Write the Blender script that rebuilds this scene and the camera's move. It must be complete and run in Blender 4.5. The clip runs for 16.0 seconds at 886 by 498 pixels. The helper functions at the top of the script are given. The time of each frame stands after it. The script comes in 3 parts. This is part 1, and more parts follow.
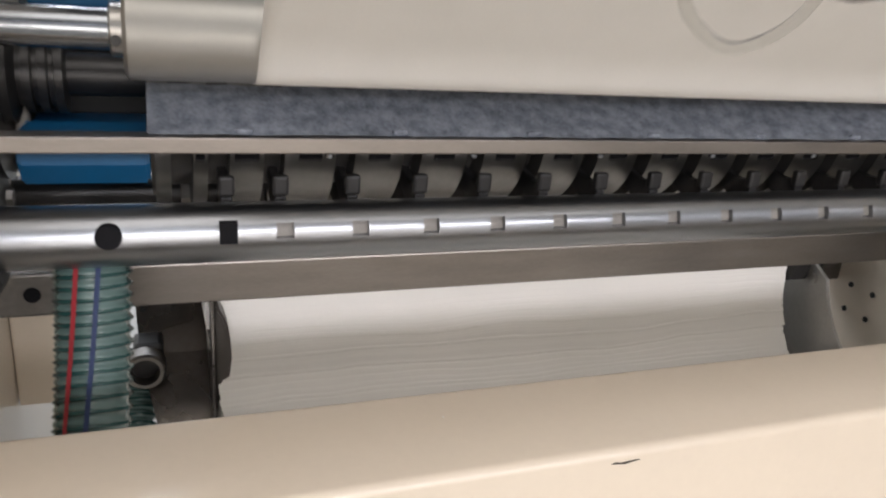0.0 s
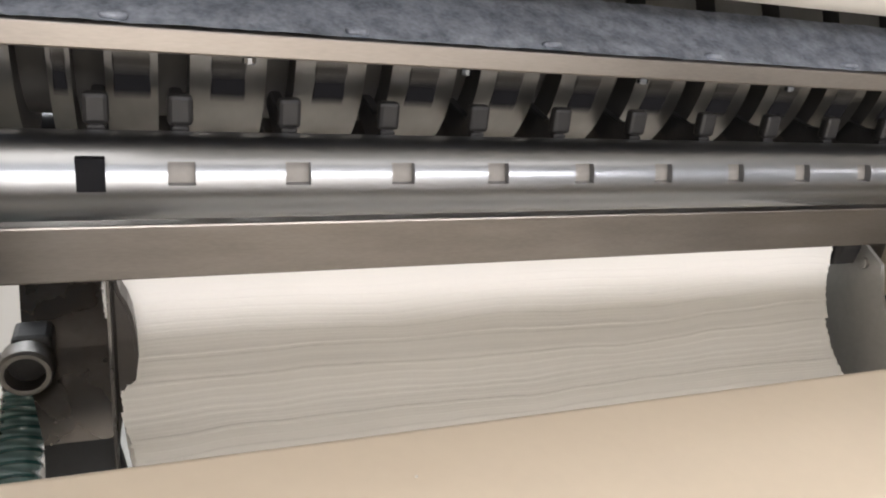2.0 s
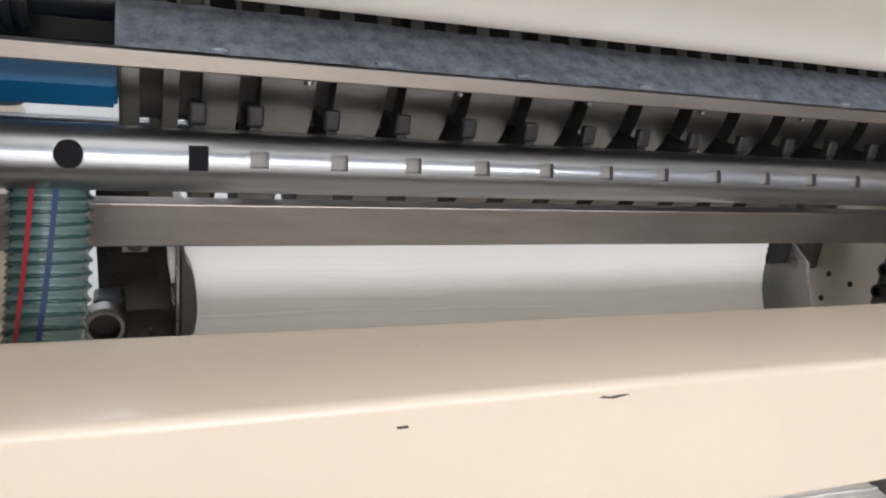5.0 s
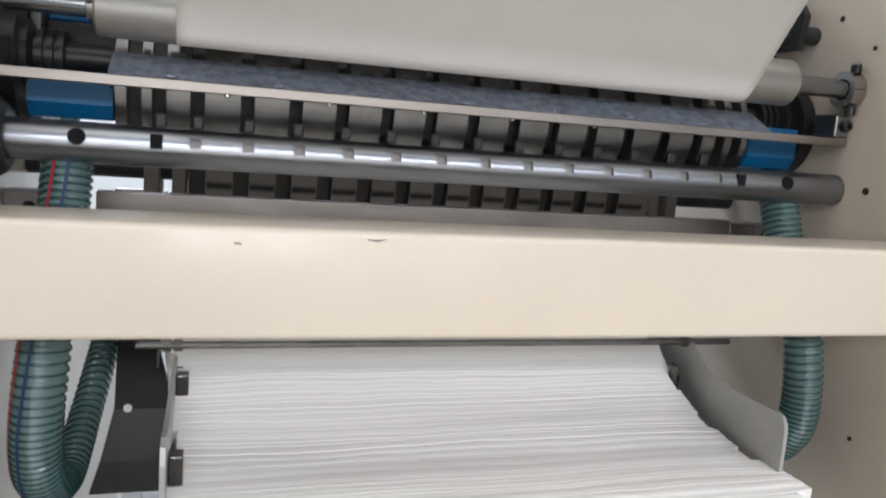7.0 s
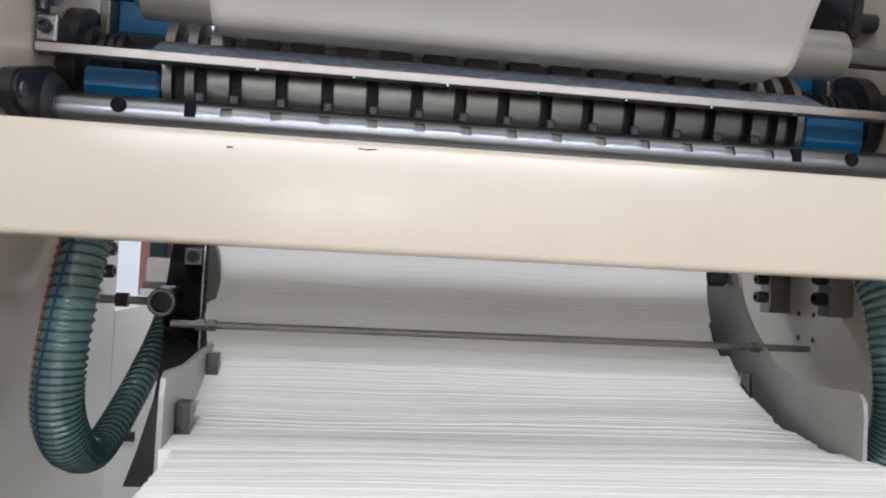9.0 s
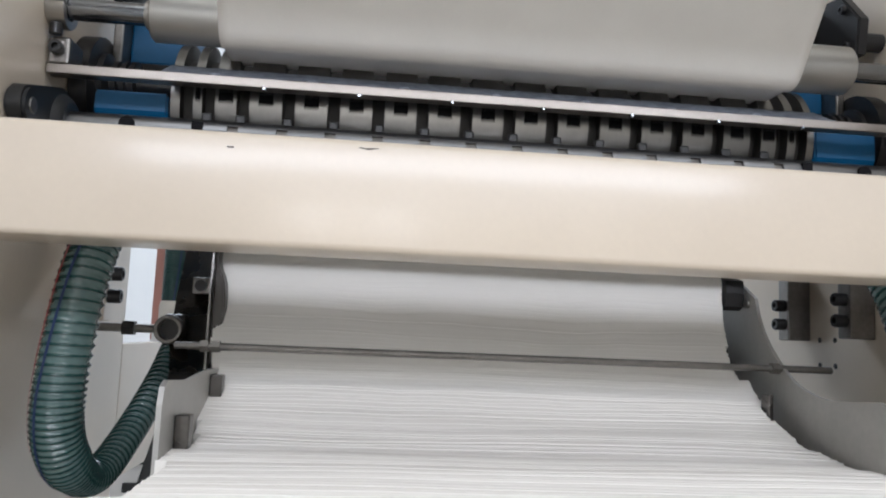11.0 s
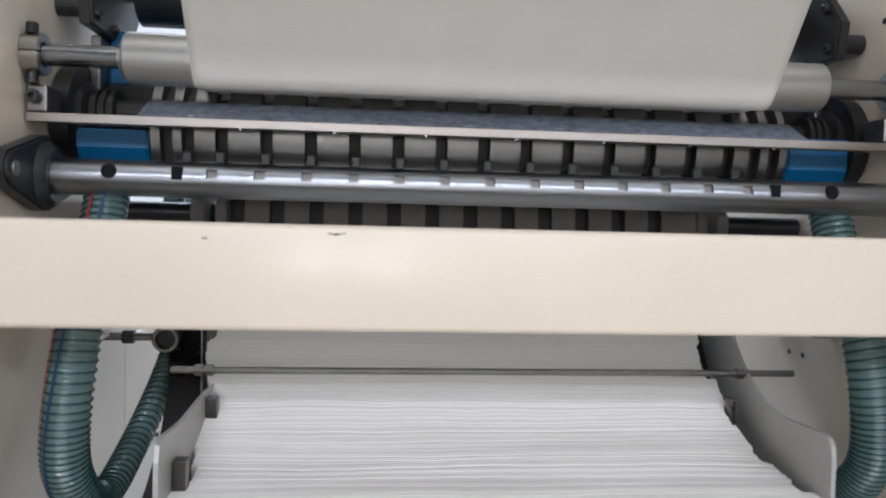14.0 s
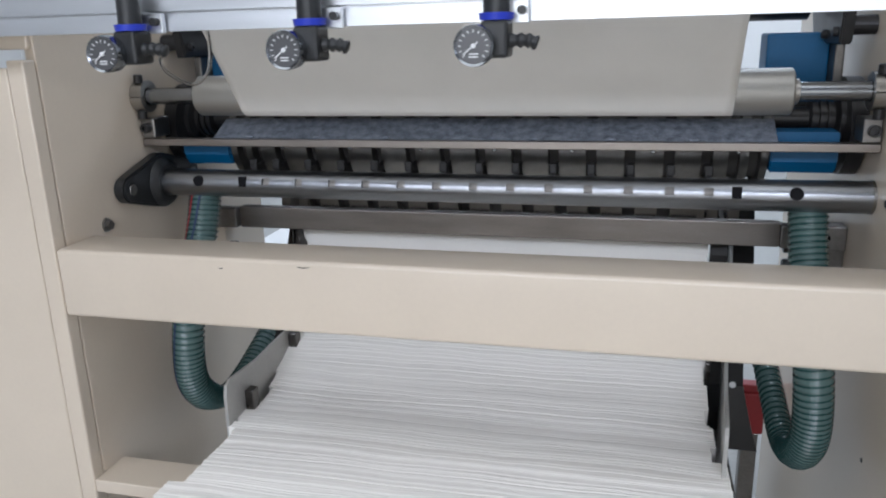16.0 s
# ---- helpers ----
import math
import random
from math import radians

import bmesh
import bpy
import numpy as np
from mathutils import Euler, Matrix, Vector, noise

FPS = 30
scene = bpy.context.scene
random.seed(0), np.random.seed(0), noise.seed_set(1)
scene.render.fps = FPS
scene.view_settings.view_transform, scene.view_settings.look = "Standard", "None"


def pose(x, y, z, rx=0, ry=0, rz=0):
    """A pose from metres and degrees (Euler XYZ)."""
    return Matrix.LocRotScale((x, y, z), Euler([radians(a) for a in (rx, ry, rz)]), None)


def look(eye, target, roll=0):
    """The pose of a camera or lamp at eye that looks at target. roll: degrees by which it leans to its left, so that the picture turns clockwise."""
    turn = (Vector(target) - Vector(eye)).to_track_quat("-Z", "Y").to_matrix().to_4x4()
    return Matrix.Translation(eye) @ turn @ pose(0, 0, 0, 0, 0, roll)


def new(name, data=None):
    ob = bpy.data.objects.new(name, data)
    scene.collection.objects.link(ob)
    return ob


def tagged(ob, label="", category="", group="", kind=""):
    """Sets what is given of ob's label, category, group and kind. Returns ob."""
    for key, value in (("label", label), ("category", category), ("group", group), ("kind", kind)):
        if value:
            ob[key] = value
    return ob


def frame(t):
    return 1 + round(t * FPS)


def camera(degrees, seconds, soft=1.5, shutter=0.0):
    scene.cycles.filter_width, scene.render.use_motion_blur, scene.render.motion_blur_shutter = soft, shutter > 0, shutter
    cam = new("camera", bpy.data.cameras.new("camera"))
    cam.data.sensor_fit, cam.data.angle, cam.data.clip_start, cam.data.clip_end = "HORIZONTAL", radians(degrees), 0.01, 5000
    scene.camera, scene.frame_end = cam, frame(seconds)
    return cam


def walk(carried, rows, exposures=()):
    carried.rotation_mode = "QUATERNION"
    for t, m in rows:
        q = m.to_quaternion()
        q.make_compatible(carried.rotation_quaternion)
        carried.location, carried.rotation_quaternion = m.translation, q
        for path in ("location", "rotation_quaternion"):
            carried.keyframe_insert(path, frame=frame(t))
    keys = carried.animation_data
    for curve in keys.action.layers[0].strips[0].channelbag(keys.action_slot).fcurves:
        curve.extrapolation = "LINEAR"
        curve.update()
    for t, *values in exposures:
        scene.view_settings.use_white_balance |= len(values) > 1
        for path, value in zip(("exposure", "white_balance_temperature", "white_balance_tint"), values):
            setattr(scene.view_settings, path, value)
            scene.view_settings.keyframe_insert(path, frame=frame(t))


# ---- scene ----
cam = camera(60.0, 16.0, 2.0, 0.4)
PATH = [
    (0, (-0.495, -0.635, 1.602), (0.179, 1.112, 0.899), 5.2),
    (0.5, (-0.46, -0.536, 1.547), (0.215, 1.189, 0.793), 5.4),
    (1, (-0.447, -0.452, 1.519), (0.224, 1.268, 0.749), 6.1),
    (1.5, (-0.426, -0.4285, 1.516), (0.262, 1.26, 0.704), 7.2),
    (2, (-0.421, -0.448, 1.508), (0.309, 1.265, 0.777), 6.6),
    (2.5, (-0.423, -0.452, 1.519), (0.338, 1.236, 0.763), 7.8),
    (3, (-0.43, -0.464, 1.521), (0.35, 1.222, 0.78), 8.2),
    (3.5, (-0.451, -0.491, 1.535), (0.352, 1.186, 0.8), 8.5),
    (6, (-0.499, -0.837, 1.525), (0.209, 0.971, 1.047), 6.4),
    (6.5, (-0.488, -0.98, 1.485), (0.248, 0.848, 1.145), 5.4),
    (7, (-0.378, -1.062, 1.415), (0.207, 0.826, 1.106), 4.5),
    (7.5, (-0.263, -1.086, 1.301), (0.13, 0.867, 1.116), 2.9),
    (8, (-0.259, -1.08, 1.212), (0.062, 0.894, 1.179), 1.7),
    (8.5, (-0.243, -1.089, 1.185), (0.037, 0.891, 1.202), 2.5),
    (11, (-0.205, -1.071, 1.099), (-0.004, 0.906, 1.323), 2.4),
    (11.5, (-0.205, -1.074, 1.097), (0.005, 0.906, 1.285), 1.7),
    (12, (-0.205, -1.077, 1.095), (0.012, 0.905, 1.255), 1.4),
    (12.5, (-0.204, -1.083, 1.097), (0.009, 0.899, 1.259), 1.6),
    (13, (-0.206, -1.088, 1.097), (0.007, 0.893, 1.269), 1.7),
    (13.5, (-0.205, -1.092, 1.111), (-0.001, 0.892, 1.269), 1.8),
    (14, (-0.17, -1.129, 1.305), (0.02, 0.861, 1.243), 1.4),
    (14.5, (-0.13, -1.215, 1.478), (0.039, 0.747, 1.126), 1.7),
    (15, (-0.009, -1.291, 1.573), (0.033, 0.649, 1.087), 0.2),
    (15.5, (0.165, -1.365, 1.622), (-0.13, 0.548, 1.121), -1.7),
    (16, (0.284, -1.316, 1.641), (-0.192, 0.547, 1.091), -1.6),
]
# stops, kelvin and tint as the phone adapts
EXPOSURE = [(0.0, -0.28, 6200, 13), (0.5, -0.15, 6250, 13), (1.5, 0.15, 6350, 12), (3.5, 0.08, 6200, 12), (6.0, -0.35, 5900, 11), (7.0, -0.4, 5750, 10), (8.0, -0.48, 5700, 10), (11.0, -0.55, 5720, 10), (12.5, -0.6, 5700, 10), (13.5, -0.64, 5700, 11), (14.0, -0.45, 5620, 11), (15.0, -0.56, 5560, 10), (16.0, -0.72, 5500, 10)]
walk(cam, [(t, look(eye, target, roll)) for t, eye, target, roll in PATH], EXPOSURE)

# ---- world, light, exposure ----
world = bpy.data.worlds.new("sky")
scene.world = world
world.use_nodes = True
wn = world.node_tree.nodes
sky = wn.new("ShaderNodeTexSky")
sky.sky_type = "NISHITA"
sky.sun_disc = False
sky.sun_elevation = radians(30)
sky.sun_rotation = radians(180)
world.node_tree.links.new(sky.outputs[0], wn["Background"].inputs[0])
wn["Background"].inputs[1].default_value = 0.05


def area_lamp(name, eye, target, sx, sy, watts, colour):
    data = bpy.data.lights.new(name, "AREA")
    data.shape, data.size, data.size_y, data.energy, data.color = "RECTANGLE", sx, sy, watts, colour
    ob = new(name, data)
    ob.matrix_world = look(eye, target)
    return ob


# daylight through the clerestory strip and door glass in the front wall; the other lamps are added fill
area_lamp("clerestory_light", (0.3, -7.9, 4.12), (0.0, 0.0, 1.2), 9.0, 0.75, 525, (1.0, 0.965, 0.945))
# added strip on the east side to brighten the right end of the bar
area_lamp("clerestory_light", (8.9, -3.9, 4.6), (0.4, 0.0, 1.2), 6.0, 0.75, 120, (1.0, 0.965, 0.945))
# added overhead fill, warm to stand for light bounced off the cream frame
area_lamp("roof_fill", (0.0, -2.6, 5.9), (0.0, -2.6, 0.0), 8.0, 3.0, 240, (1.0, 0.93, 0.82))
# added wide, low fill from the front opening to lift the shaded pile
area_lamp("doorway_fill", (0.6, -7.9, 1.55), (0.0, 0.0, 1.2), 4.8, 3.0, 90, (1.0, 0.92, 0.8))
for x in (-1.4, -0.33):
    area_lamp("door_glass_light", (x, -7.85, 1.5), (x, 0.0, 1.5), 0.5, 1.3, 26, (1.0, 0.95, 0.88))
# added overhead fill that brightens the background behind the machine
area_lamp("roof_fill", (0.0, 5.0, 5.9), (0.0, 5.4, 0.0), 8.0, 1.6, 750, (0.93, 0.97, 1.0))


# ---- materials ----
def material(name, base, rough=0.5, metal=0.0, vary=0.12, scale=30.0, fine=260.0, bump=0.1, grain=(1, 1, 1), spec=0.5, coat=0.0, tint=None, per_object=0.0):
    """A surface with large blotches, fine grain and slight relief, at real size in object space."""
    m = bpy.data.materials.new(name)
    m.use_nodes = True
    nt = m.node_tree
    n, l = nt.nodes, nt.links
    b = n["Principled BSDF"]
    b.inputs["Roughness"].default_value = rough
    b.inputs["Metallic"].default_value = metal
    b.inputs["Specular IOR Level"].default_value = spec
    b.inputs["Coat Weight"].default_value = coat
    b.inputs["Coat Roughness"].default_value = 0.15
    tc = n.new("ShaderNodeTexCoord")
    mp = n.new("ShaderNodeMapping")
    mp.inputs["Scale"].default_value = grain
    l.new(tc.outputs["Object"], mp.inputs[0])
    big = n.new("ShaderNodeTexNoise")
    big.inputs["Scale"].default_value, big.inputs["Detail"].default_value = scale, 4
    small = n.new("ShaderNodeTexNoise")
    small.inputs["Scale"].default_value, small.inputs["Detail"].default_value = fine, 3
    l.new(mp.outputs[0], big.inputs[0])
    l.new(mp.outputs[0], small.inputs[0])
    add = n.new("ShaderNodeMath")
    add.operation = "MULTIPLY_ADD"
    add.inputs[1].default_value = 0.45
    l.new(small.outputs[0], add.inputs[0])
    l.new(big.outputs[0], add.inputs[2])
    ramp = n.new("ShaderNodeValToRGB")
    ramp.color_ramp.elements[0].position, ramp.color_ramp.elements[1].position = 0.45, 1.0
    other = tint or [c * (1 - vary) for c in base]
    ramp.color_ramp.elements[0].color = (*other, 1)
    ramp.color_ramp.elements[1].color = (*base, 1)
    l.new(add.outputs[0], ramp.inputs[0])
    colour = ramp.outputs[0]
    if per_object:
        info = n.new("ShaderNodeObjectInfo")
        mr = n.new("ShaderNodeMapRange")
        mr.inputs[3].default_value, mr.inputs[4].default_value = 1 - per_object, 1 + per_object
        l.new(info.outputs["Random"], mr.inputs[0])
        hsv = n.new("ShaderNodeHueSaturation")
        l.new(mr.outputs[0], hsv.inputs["Value"])
        l.new(colour, hsv.inputs["Color"])
        colour = hsv.outputs[0]
    l.new(colour, b.inputs["Base Color"])
    mr = n.new("ShaderNodeMapRange")
    mr.inputs[3].default_value, mr.inputs[4].default_value = max(0.02, rough - 0.08), min(1, rough + 0.1)
    l.new(big.outputs[0], mr.inputs[0])
    l.new(mr.outputs[0], b.inputs["Roughness"])
    bp = n.new("ShaderNodeBump")
    bp.inputs["Strength"].default_value, bp.inputs["Distance"].default_value = bump, 0.002
    l.new(add.outputs[0], bp.inputs["Height"])
    l.new(bp.outputs[0], b.inputs["Normal"])
    return m


CREAM = material("cream_enamel", (0.71, 0.615, 0.495), 0.32, vary=0.06, scale=7, fine=150, bump=0.1, coat=0.4)
STEEL = material("turned_steel", (0.46, 0.445, 0.42), 0.33, 1.0, vary=0.2, scale=20, fine=160, bump=0.05, grain=(0.4, 8, 8))
DULL = material("dull_roller_steel", (0.25, 0.245, 0.235), 0.34, 1.0, vary=0.25, scale=24, fine=160, bump=0.06)
MATTE = material("matte_roller_steel", (0.25, 0.228, 0.205), 0.62, 0.2, vary=0.25, scale=24, fine=160, bump=0.06)
# near-black for solid plugs at holes and pockets, standing in for shade inside
HOLE = material("bore_shade", (0.012, 0.012, 0.014), 0.85, vary=0.2, bump=0.02, spec=0.1)
# dark tone for groove walls and floors: their shade put into the colour
GROOVE = material("shaded_groove", (0.06, 0.057, 0.054), 0.6, 0.0, vary=0.3, scale=30, fine=200, bump=0.08)
MILLED = material("milled_slot", (0.25, 0.235, 0.22), 0.6, 0.3, vary=0.2, scale=60, fine=300, bump=0.05)
POLISHED = material("polished_steel", (0.3, 0.315, 0.335), 0.18, 1.0, vary=0.12, scale=10, fine=220, bump=0.03, grain=(6, 1, 1))
BARSTEEL = material("turned_bar_steel", (0.25, 0.258, 0.275), 0.32, 1.0, coat=0.6, vary=0.06, scale=9, fine=200, bump=0.008, grain=(0.5, 1, 1))
BRUSHED = material("brushed_stainless", (0.31, 0.28, 0.255), 0.38, 1.0, vary=0.25, scale=8, fine=140, bump=0.06, grain=(1, 6, 6))
WORN = material("worn_steel", (0.3, 0.285, 0.27), 0.42, 1.0, vary=0.4, scale=18, fine=130, bump=0.15)
CAST = material("grey_cast_iron", (0.32, 0.35, 0.41), 0.5, 0.2, scale=70, fine=330, bump=0.5, tint=(0.08, 0.09, 0.115))
BLACK = material("black_oxide", (0.035, 0.034, 0.035), 0.33, 0.3, vary=0.4, scale=25, fine=200, bump=0.1)
OXIDE = material("black_oxide_plate", (0.026, 0.025, 0.025), 0.36, 0.0, vary=0.3, scale=20, fine=200, bump=0.08, spec=0.3)
BLACKPLASTIC = material("black_plastic", (0.02, 0.021, 0.022), 0.4, vary=0.3, bump=0.05)
BLUE = material("blue_enamel", (0.0, 0.085, 0.215), 0.5, vary=0.2, scale=12, fine=150, bump=0.06)
ALU = material("anodised_aluminium", (0.73, 0.75, 0.78), 0.36, 1.0, vary=0.08, scale=12, fine=240, bump=0.03, grain=(0.4, 5, 5))
SLEEVE = material("satin_sleeve", (0.42, 0.41, 0.385), 0.45, 0.85, vary=0.06, scale=14, fine=260, bump=0.04)
PAPER = material("tissue_web", (0.85, 0.825, 0.78), 0.9, vary=0.05, scale=16, fine=420, bump=0.08, spec=0.15)
TISSUE = material("folded_tissue", (0.87, 0.845, 0.8), 0.95, vary=0.05, scale=9, fine=500, bump=0.06, spec=0.1, grain=(0.35, 1.6, 1.6))
CHIP = material("bare_chip", (0.06, 0.05, 0.04), 0.8, vary=0.3)
CONCRETE = material("concrete", (0.37, 0.36, 0.335), 0.7, vary=0.25, scale=1.2, fine=30, bump=0.2)
ROOF = material("grey_roof_sheet", (0.22, 0.22, 0.22), 0.6, 0.0, vary=0.15, scale=2, fine=40, bump=0.1)
PLASTER = material("white_plaster", (0.8, 0.79, 0.77), 0.85, vary=0.05, scale=2, fine=60, bump=0.1)
BLUEPLASTIC = material("blue_plastic", (0.03, 0.05, 0.5), 0.35, vary=0.1, bump=0.03)
RED = material("red_line", (0.3, 0.02, 0.03), 0.35, vary=0.15, bump=0.03)
NAVY = material("navy_line", (0.012, 0.03, 0.1), 0.7, vary=0.15, bump=0.03)
DIAL = material("black_dial", (0.09, 0.09, 0.095), 0.3, vary=0.1, bump=0.01)
WHITE = material("white_print", (0.8, 0.8, 0.8), 0.5, vary=0.03, bump=0.01)
BRASS = material("brass", (0.6, 0.4, 0.16), 0.3, 1.0, vary=0.15, bump=0.03)
GUIDE = material("pale_guide_plate", (0.72, 0.68, 0.62), 0.5, 0.0, vary=0.15, scale=20, fine=150, bump=0.06)
REDPAINT = material("red_paint", (0.34, 0.03, 0.035), 0.45, vary=0.2, scale=14, fine=120, bump=0.05)
SALMON = material("salmon_paint", (0.6, 0.3, 0.25), 0.5, vary=0.1)


def glassy(name, colour, rough, trans):
    m = material(name, colour, rough, vary=0.15, scale=40, fine=200, bump=0.05)
    b = m.node_tree.nodes["Principled BSDF"]
    b.inputs["Transmission Weight"].default_value = trans
    b.inputs["IOR"].default_value = 1.3
    return m


HOSE = glassy("green_hose_film", (0.17, 0.27, 0.258), 0.1, 0.4)
HOSE.node_tree.nodes["Principled BSDF"].inputs["Coat Weight"].default_value = 0.7
RIB = material("hose_spiral", (0.018, 0.06, 0.058), 0.1, vary=0.2, bump=0.03)
CLEAR = glassy("clear_tube", (0.93, 0.93, 0.91), 0.12, 0.97)
CLEAR.node_tree.nodes["Principled BSDF"].inputs["IOR"].default_value = 1.05
GLASS = glassy("gauge_glass", (0.95, 0.96, 0.97), 0.03, 0.97)


# ---- mesh helpers ----
def finish(bm, smooth=None):
    bmesh.ops.recalc_face_normals(bm, faces=bm.faces)
    if smooth is not None:
        for f in bm.faces:
            f.smooth = True
        for e in bm.edges:
            if len(e.link_faces) == 2 and e.calc_face_angle(0) > radians(smooth):
                e.smooth = False
    return bm


def part(name, bm, mat, parent=None, label="", smooth=None):
    finish(bm, smooth)
    me = bpy.data.meshes.new(name)
    bm.to_mesh(me)
    bm.free()
    me.materials.append(mat)
    ob = new(name, me)
    if parent is not None:
        ob.parent = parent
    if label:
        tagged(ob, label)
    return ob


def thing(name, label, category, at=(0, 0, 0), group="", kind=""):
    ob = new(name)
    ob.empty_display_size = 0.05
    ob.location = at
    return tagged(ob, label, category, group, kind)


def box(x0, x1, y0, y1, z0, z1, bevel=0.0, segs=2, bm=None):
    bm = bm or bmesh.new()
    vs = bmesh.ops.create_cube(bm, size=1)["verts"]
    for v in vs:
        v.co = Vector(((x0 + x1) / 2 + v.co.x * (x1 - x0), (y0 + y1) / 2 + v.co.y * (y1 - y0), (z0 + z1) / 2 + v.co.z * (z1 - z0)))
    if bevel:
        es = list({e for v in vs for e in v.link_edges})
        bmesh.ops.bevel(bm, geom=es, offset=bevel, segments=segs, affect="EDGES", profile=0.5)
    return bm


def lathe(profile, axis="x", at=(0, 0, 0), n=40, bm=None, close=True):
    """Turns a list of (along, radius) about an axis through at."""
    bm = bm or bmesh.new()
    rings = []
    for s, r in profile:
        ring = []
        for i in range(n):
            a = 2 * math.pi * i / n
            c, d = r * math.cos(a), r * math.sin(a)
            p = {"x": (s, c, d), "y": (d, s, c), "z": (c, d, s)}[axis]
            ring.append(bm.verts.new((at[0] + p[0], at[1] + p[1], at[2] + p[2])))
        rings.append(ring)
    for a, b in zip(rings, rings[1:]):
        for i in range(n):
            bm.faces.new((a[i], a[(i + 1) % n], b[(i + 1) % n], b[i]))
    if close:
        bm.faces.new(rings[0])
        bm.faces.new(rings[-1])
    return bm


def prism(outline, x0, x1, axis="x", bm=None, bevel=0.0):
    """Extrudes an outline; axis x takes (y, z), axis y takes (x, z), axis z takes (x, y)."""
    bm = bm or bmesh.new()

    def at(p, s):
        return {"x": (s, p[0], p[1]), "y": (p[0], s, p[1]), "z": (p[0], p[1], s)}[axis]
    a = [bm.verts.new(at(p, x0)) for p in outline]
    b = [bm.verts.new(at(p, x1)) for p in outline]
    n = len(outline)
    fs = [bm.faces.new(a), bm.faces.new(b)]
    for i in range(n):
        fs.append(bm.faces.new((a[i], a[(i + 1) % n], b[(i + 1) % n], b[i])))
    if bevel:
        es = [e for e in bm.edges if e.verts[0] in a and e.verts[1] in a or e.verts[0] in b and e.verts[1] in b]
        bmesh.ops.recalc_face_normals(bm, faces=bm.faces)
        bmesh.ops.bevel(bm, geom=es, offset=bevel, segments=2, affect="EDGES")
    return bm


def smooth_path(points, n):
    """Points of a Catmull-Rom curve through the given ones."""
    p = [Vector(q) for q in points]
    p = [p[0] * 2 - p[1]] + p + [p[-1] * 2 - p[-2]]
    out, spans = [], len(p) - 3
    for k in range(n + 1):
        u = k / n * spans
        i = min(int(u), spans - 1)
        f = u - i
        a, b, c, d = p[i:i + 4]
        out.append(0.5 * ((2 * b) + (c - a) * f + (2 * a - 5 * b + 4 * c - d) * f * f + (3 * b - a - 3 * c + d) * f ** 3))
    return out


def frames_along(pts):
    """A twist-free side and up for each point."""
    out, side = [], Vector((1, 0, 0))
    for i, p in enumerate(pts):
        t = (pts[min(i + 1, len(pts) - 1)] - pts[max(i - 1, 0)]).normalized()
        side = (side - t * side.dot(t)).normalized()
        out.append((t, side, t.cross(side)))
    return out


def tube(pts, radius, n=16, bm=None, caps=True):
    bm = bm or bmesh.new()
    rings = []
    for k, (p, (t, a, b)) in enumerate(zip(pts, frames_along(pts))):
        r = radius(k) if callable(radius) else radius
        rings.append([bm.verts.new(p + a * (r * math.cos(2 * math.pi * i / n)) + b * (r * math.sin(2 * math.pi * i / n))) for i in range(n)])
    for u, v in zip(rings, rings[1:]):
        for i in range(n):
            bm.faces.new((u[i], u[(i + 1) % n], v[(i + 1) % n], v[i]))
    if caps:
        bm.faces.new(rings[0])
        bm.faces.new(rings[-1])
    return bm


def circle(y, z, r, n=20, a0=0.0, a1=360.0):
    m = n if a1 - a0 >= 360 else n + 1
    return [(y + r * math.cos(radians(a0 + (a1 - a0) * i / n)), z + r * math.sin(radians(a0 + (a1 - a0) * i / n))) for i in range(m)]


def socket_bolt(name, at, way, r=0.009, length=0.014, parent=None, mat=None):
    """A socket-head screw whose head stands out along way ('+x', '-x' or '-y')."""
    axis = way[1]
    s = 1 if way[0] == "+" else -1
    prof = [(0, r), (s * length * 0.88, r), (s * length, r * 0.86), (s * length, r * 0.52), (s * length * 0.5, r * 0.5)]
    return part(name, lathe(prof, axis, at, 18), mat or BLACK, parent, smooth=35)


NX = [-0.398 + 0.0673 * i for i in range(12)] + [0.405]

# ---- hall ----
floor = tagged(part("floor", box(-9, 9, -8.2, 9, -0.2, 0.0), CONCRETE), "grey concrete workshop floor", "floor", kind="structure")
ceiling = tagged(part("ceiling", box(-9, 9, -8.2, 9, 6.0, 6.2), ROOF), "grey sheet-metal workshop ceiling", "ceiling", kind="structure")
tagged(part("wall_west", box(-9.2, -9, -8.2, 9, 0, 6), PLASTER), "white plaster workshop wall", "wall", kind="structure")
# high opening added to suit the extra east lamp
bm = box(9, 9.2, -8.2, 9, 0, 4.15)
box(9, 9.2, -8.2, 9, 5.05, 6, bm=bm)
box(9, 9.2, -8.2, -7, 4.15, 5.05, bm=bm)
box(9, 9.2, -0.8, 9, 4.15, 5.05, bm=bm)
tagged(part("wall_east", bm, PLASTER), "white plaster workshop wall with an added long high opening", "wall", kind="structure")
tagged(part("wall_north", box(-9, 9, 9, 9.2, 0, 6), PLASTER), "white plaster workshop wall behind the machine", "wall", kind="structure")
bm = box(-9, -1.85, -8.2, -8, 0, 3.65)
box(3.05, 9, -8.2, -8, 0, 3.65, bm=bm)
box(-1.85, 3.05, -8.2, -8, 3.1, 3.65, bm=bm)
box(-9, 9, -8.2, -8, 4.6, 6, bm=bm)
tagged(part("wall_south", bm, PLASTER), "white plaster wall with a doorway and a long high window", "wall", kind="structure")

# ---- machine frame ----
XI = 0.658
BEAM_Y0, BEAM_Y1, BEAM_Z0, BEAM_Z1 = -0.27, -0.17, 1.183, 1.302


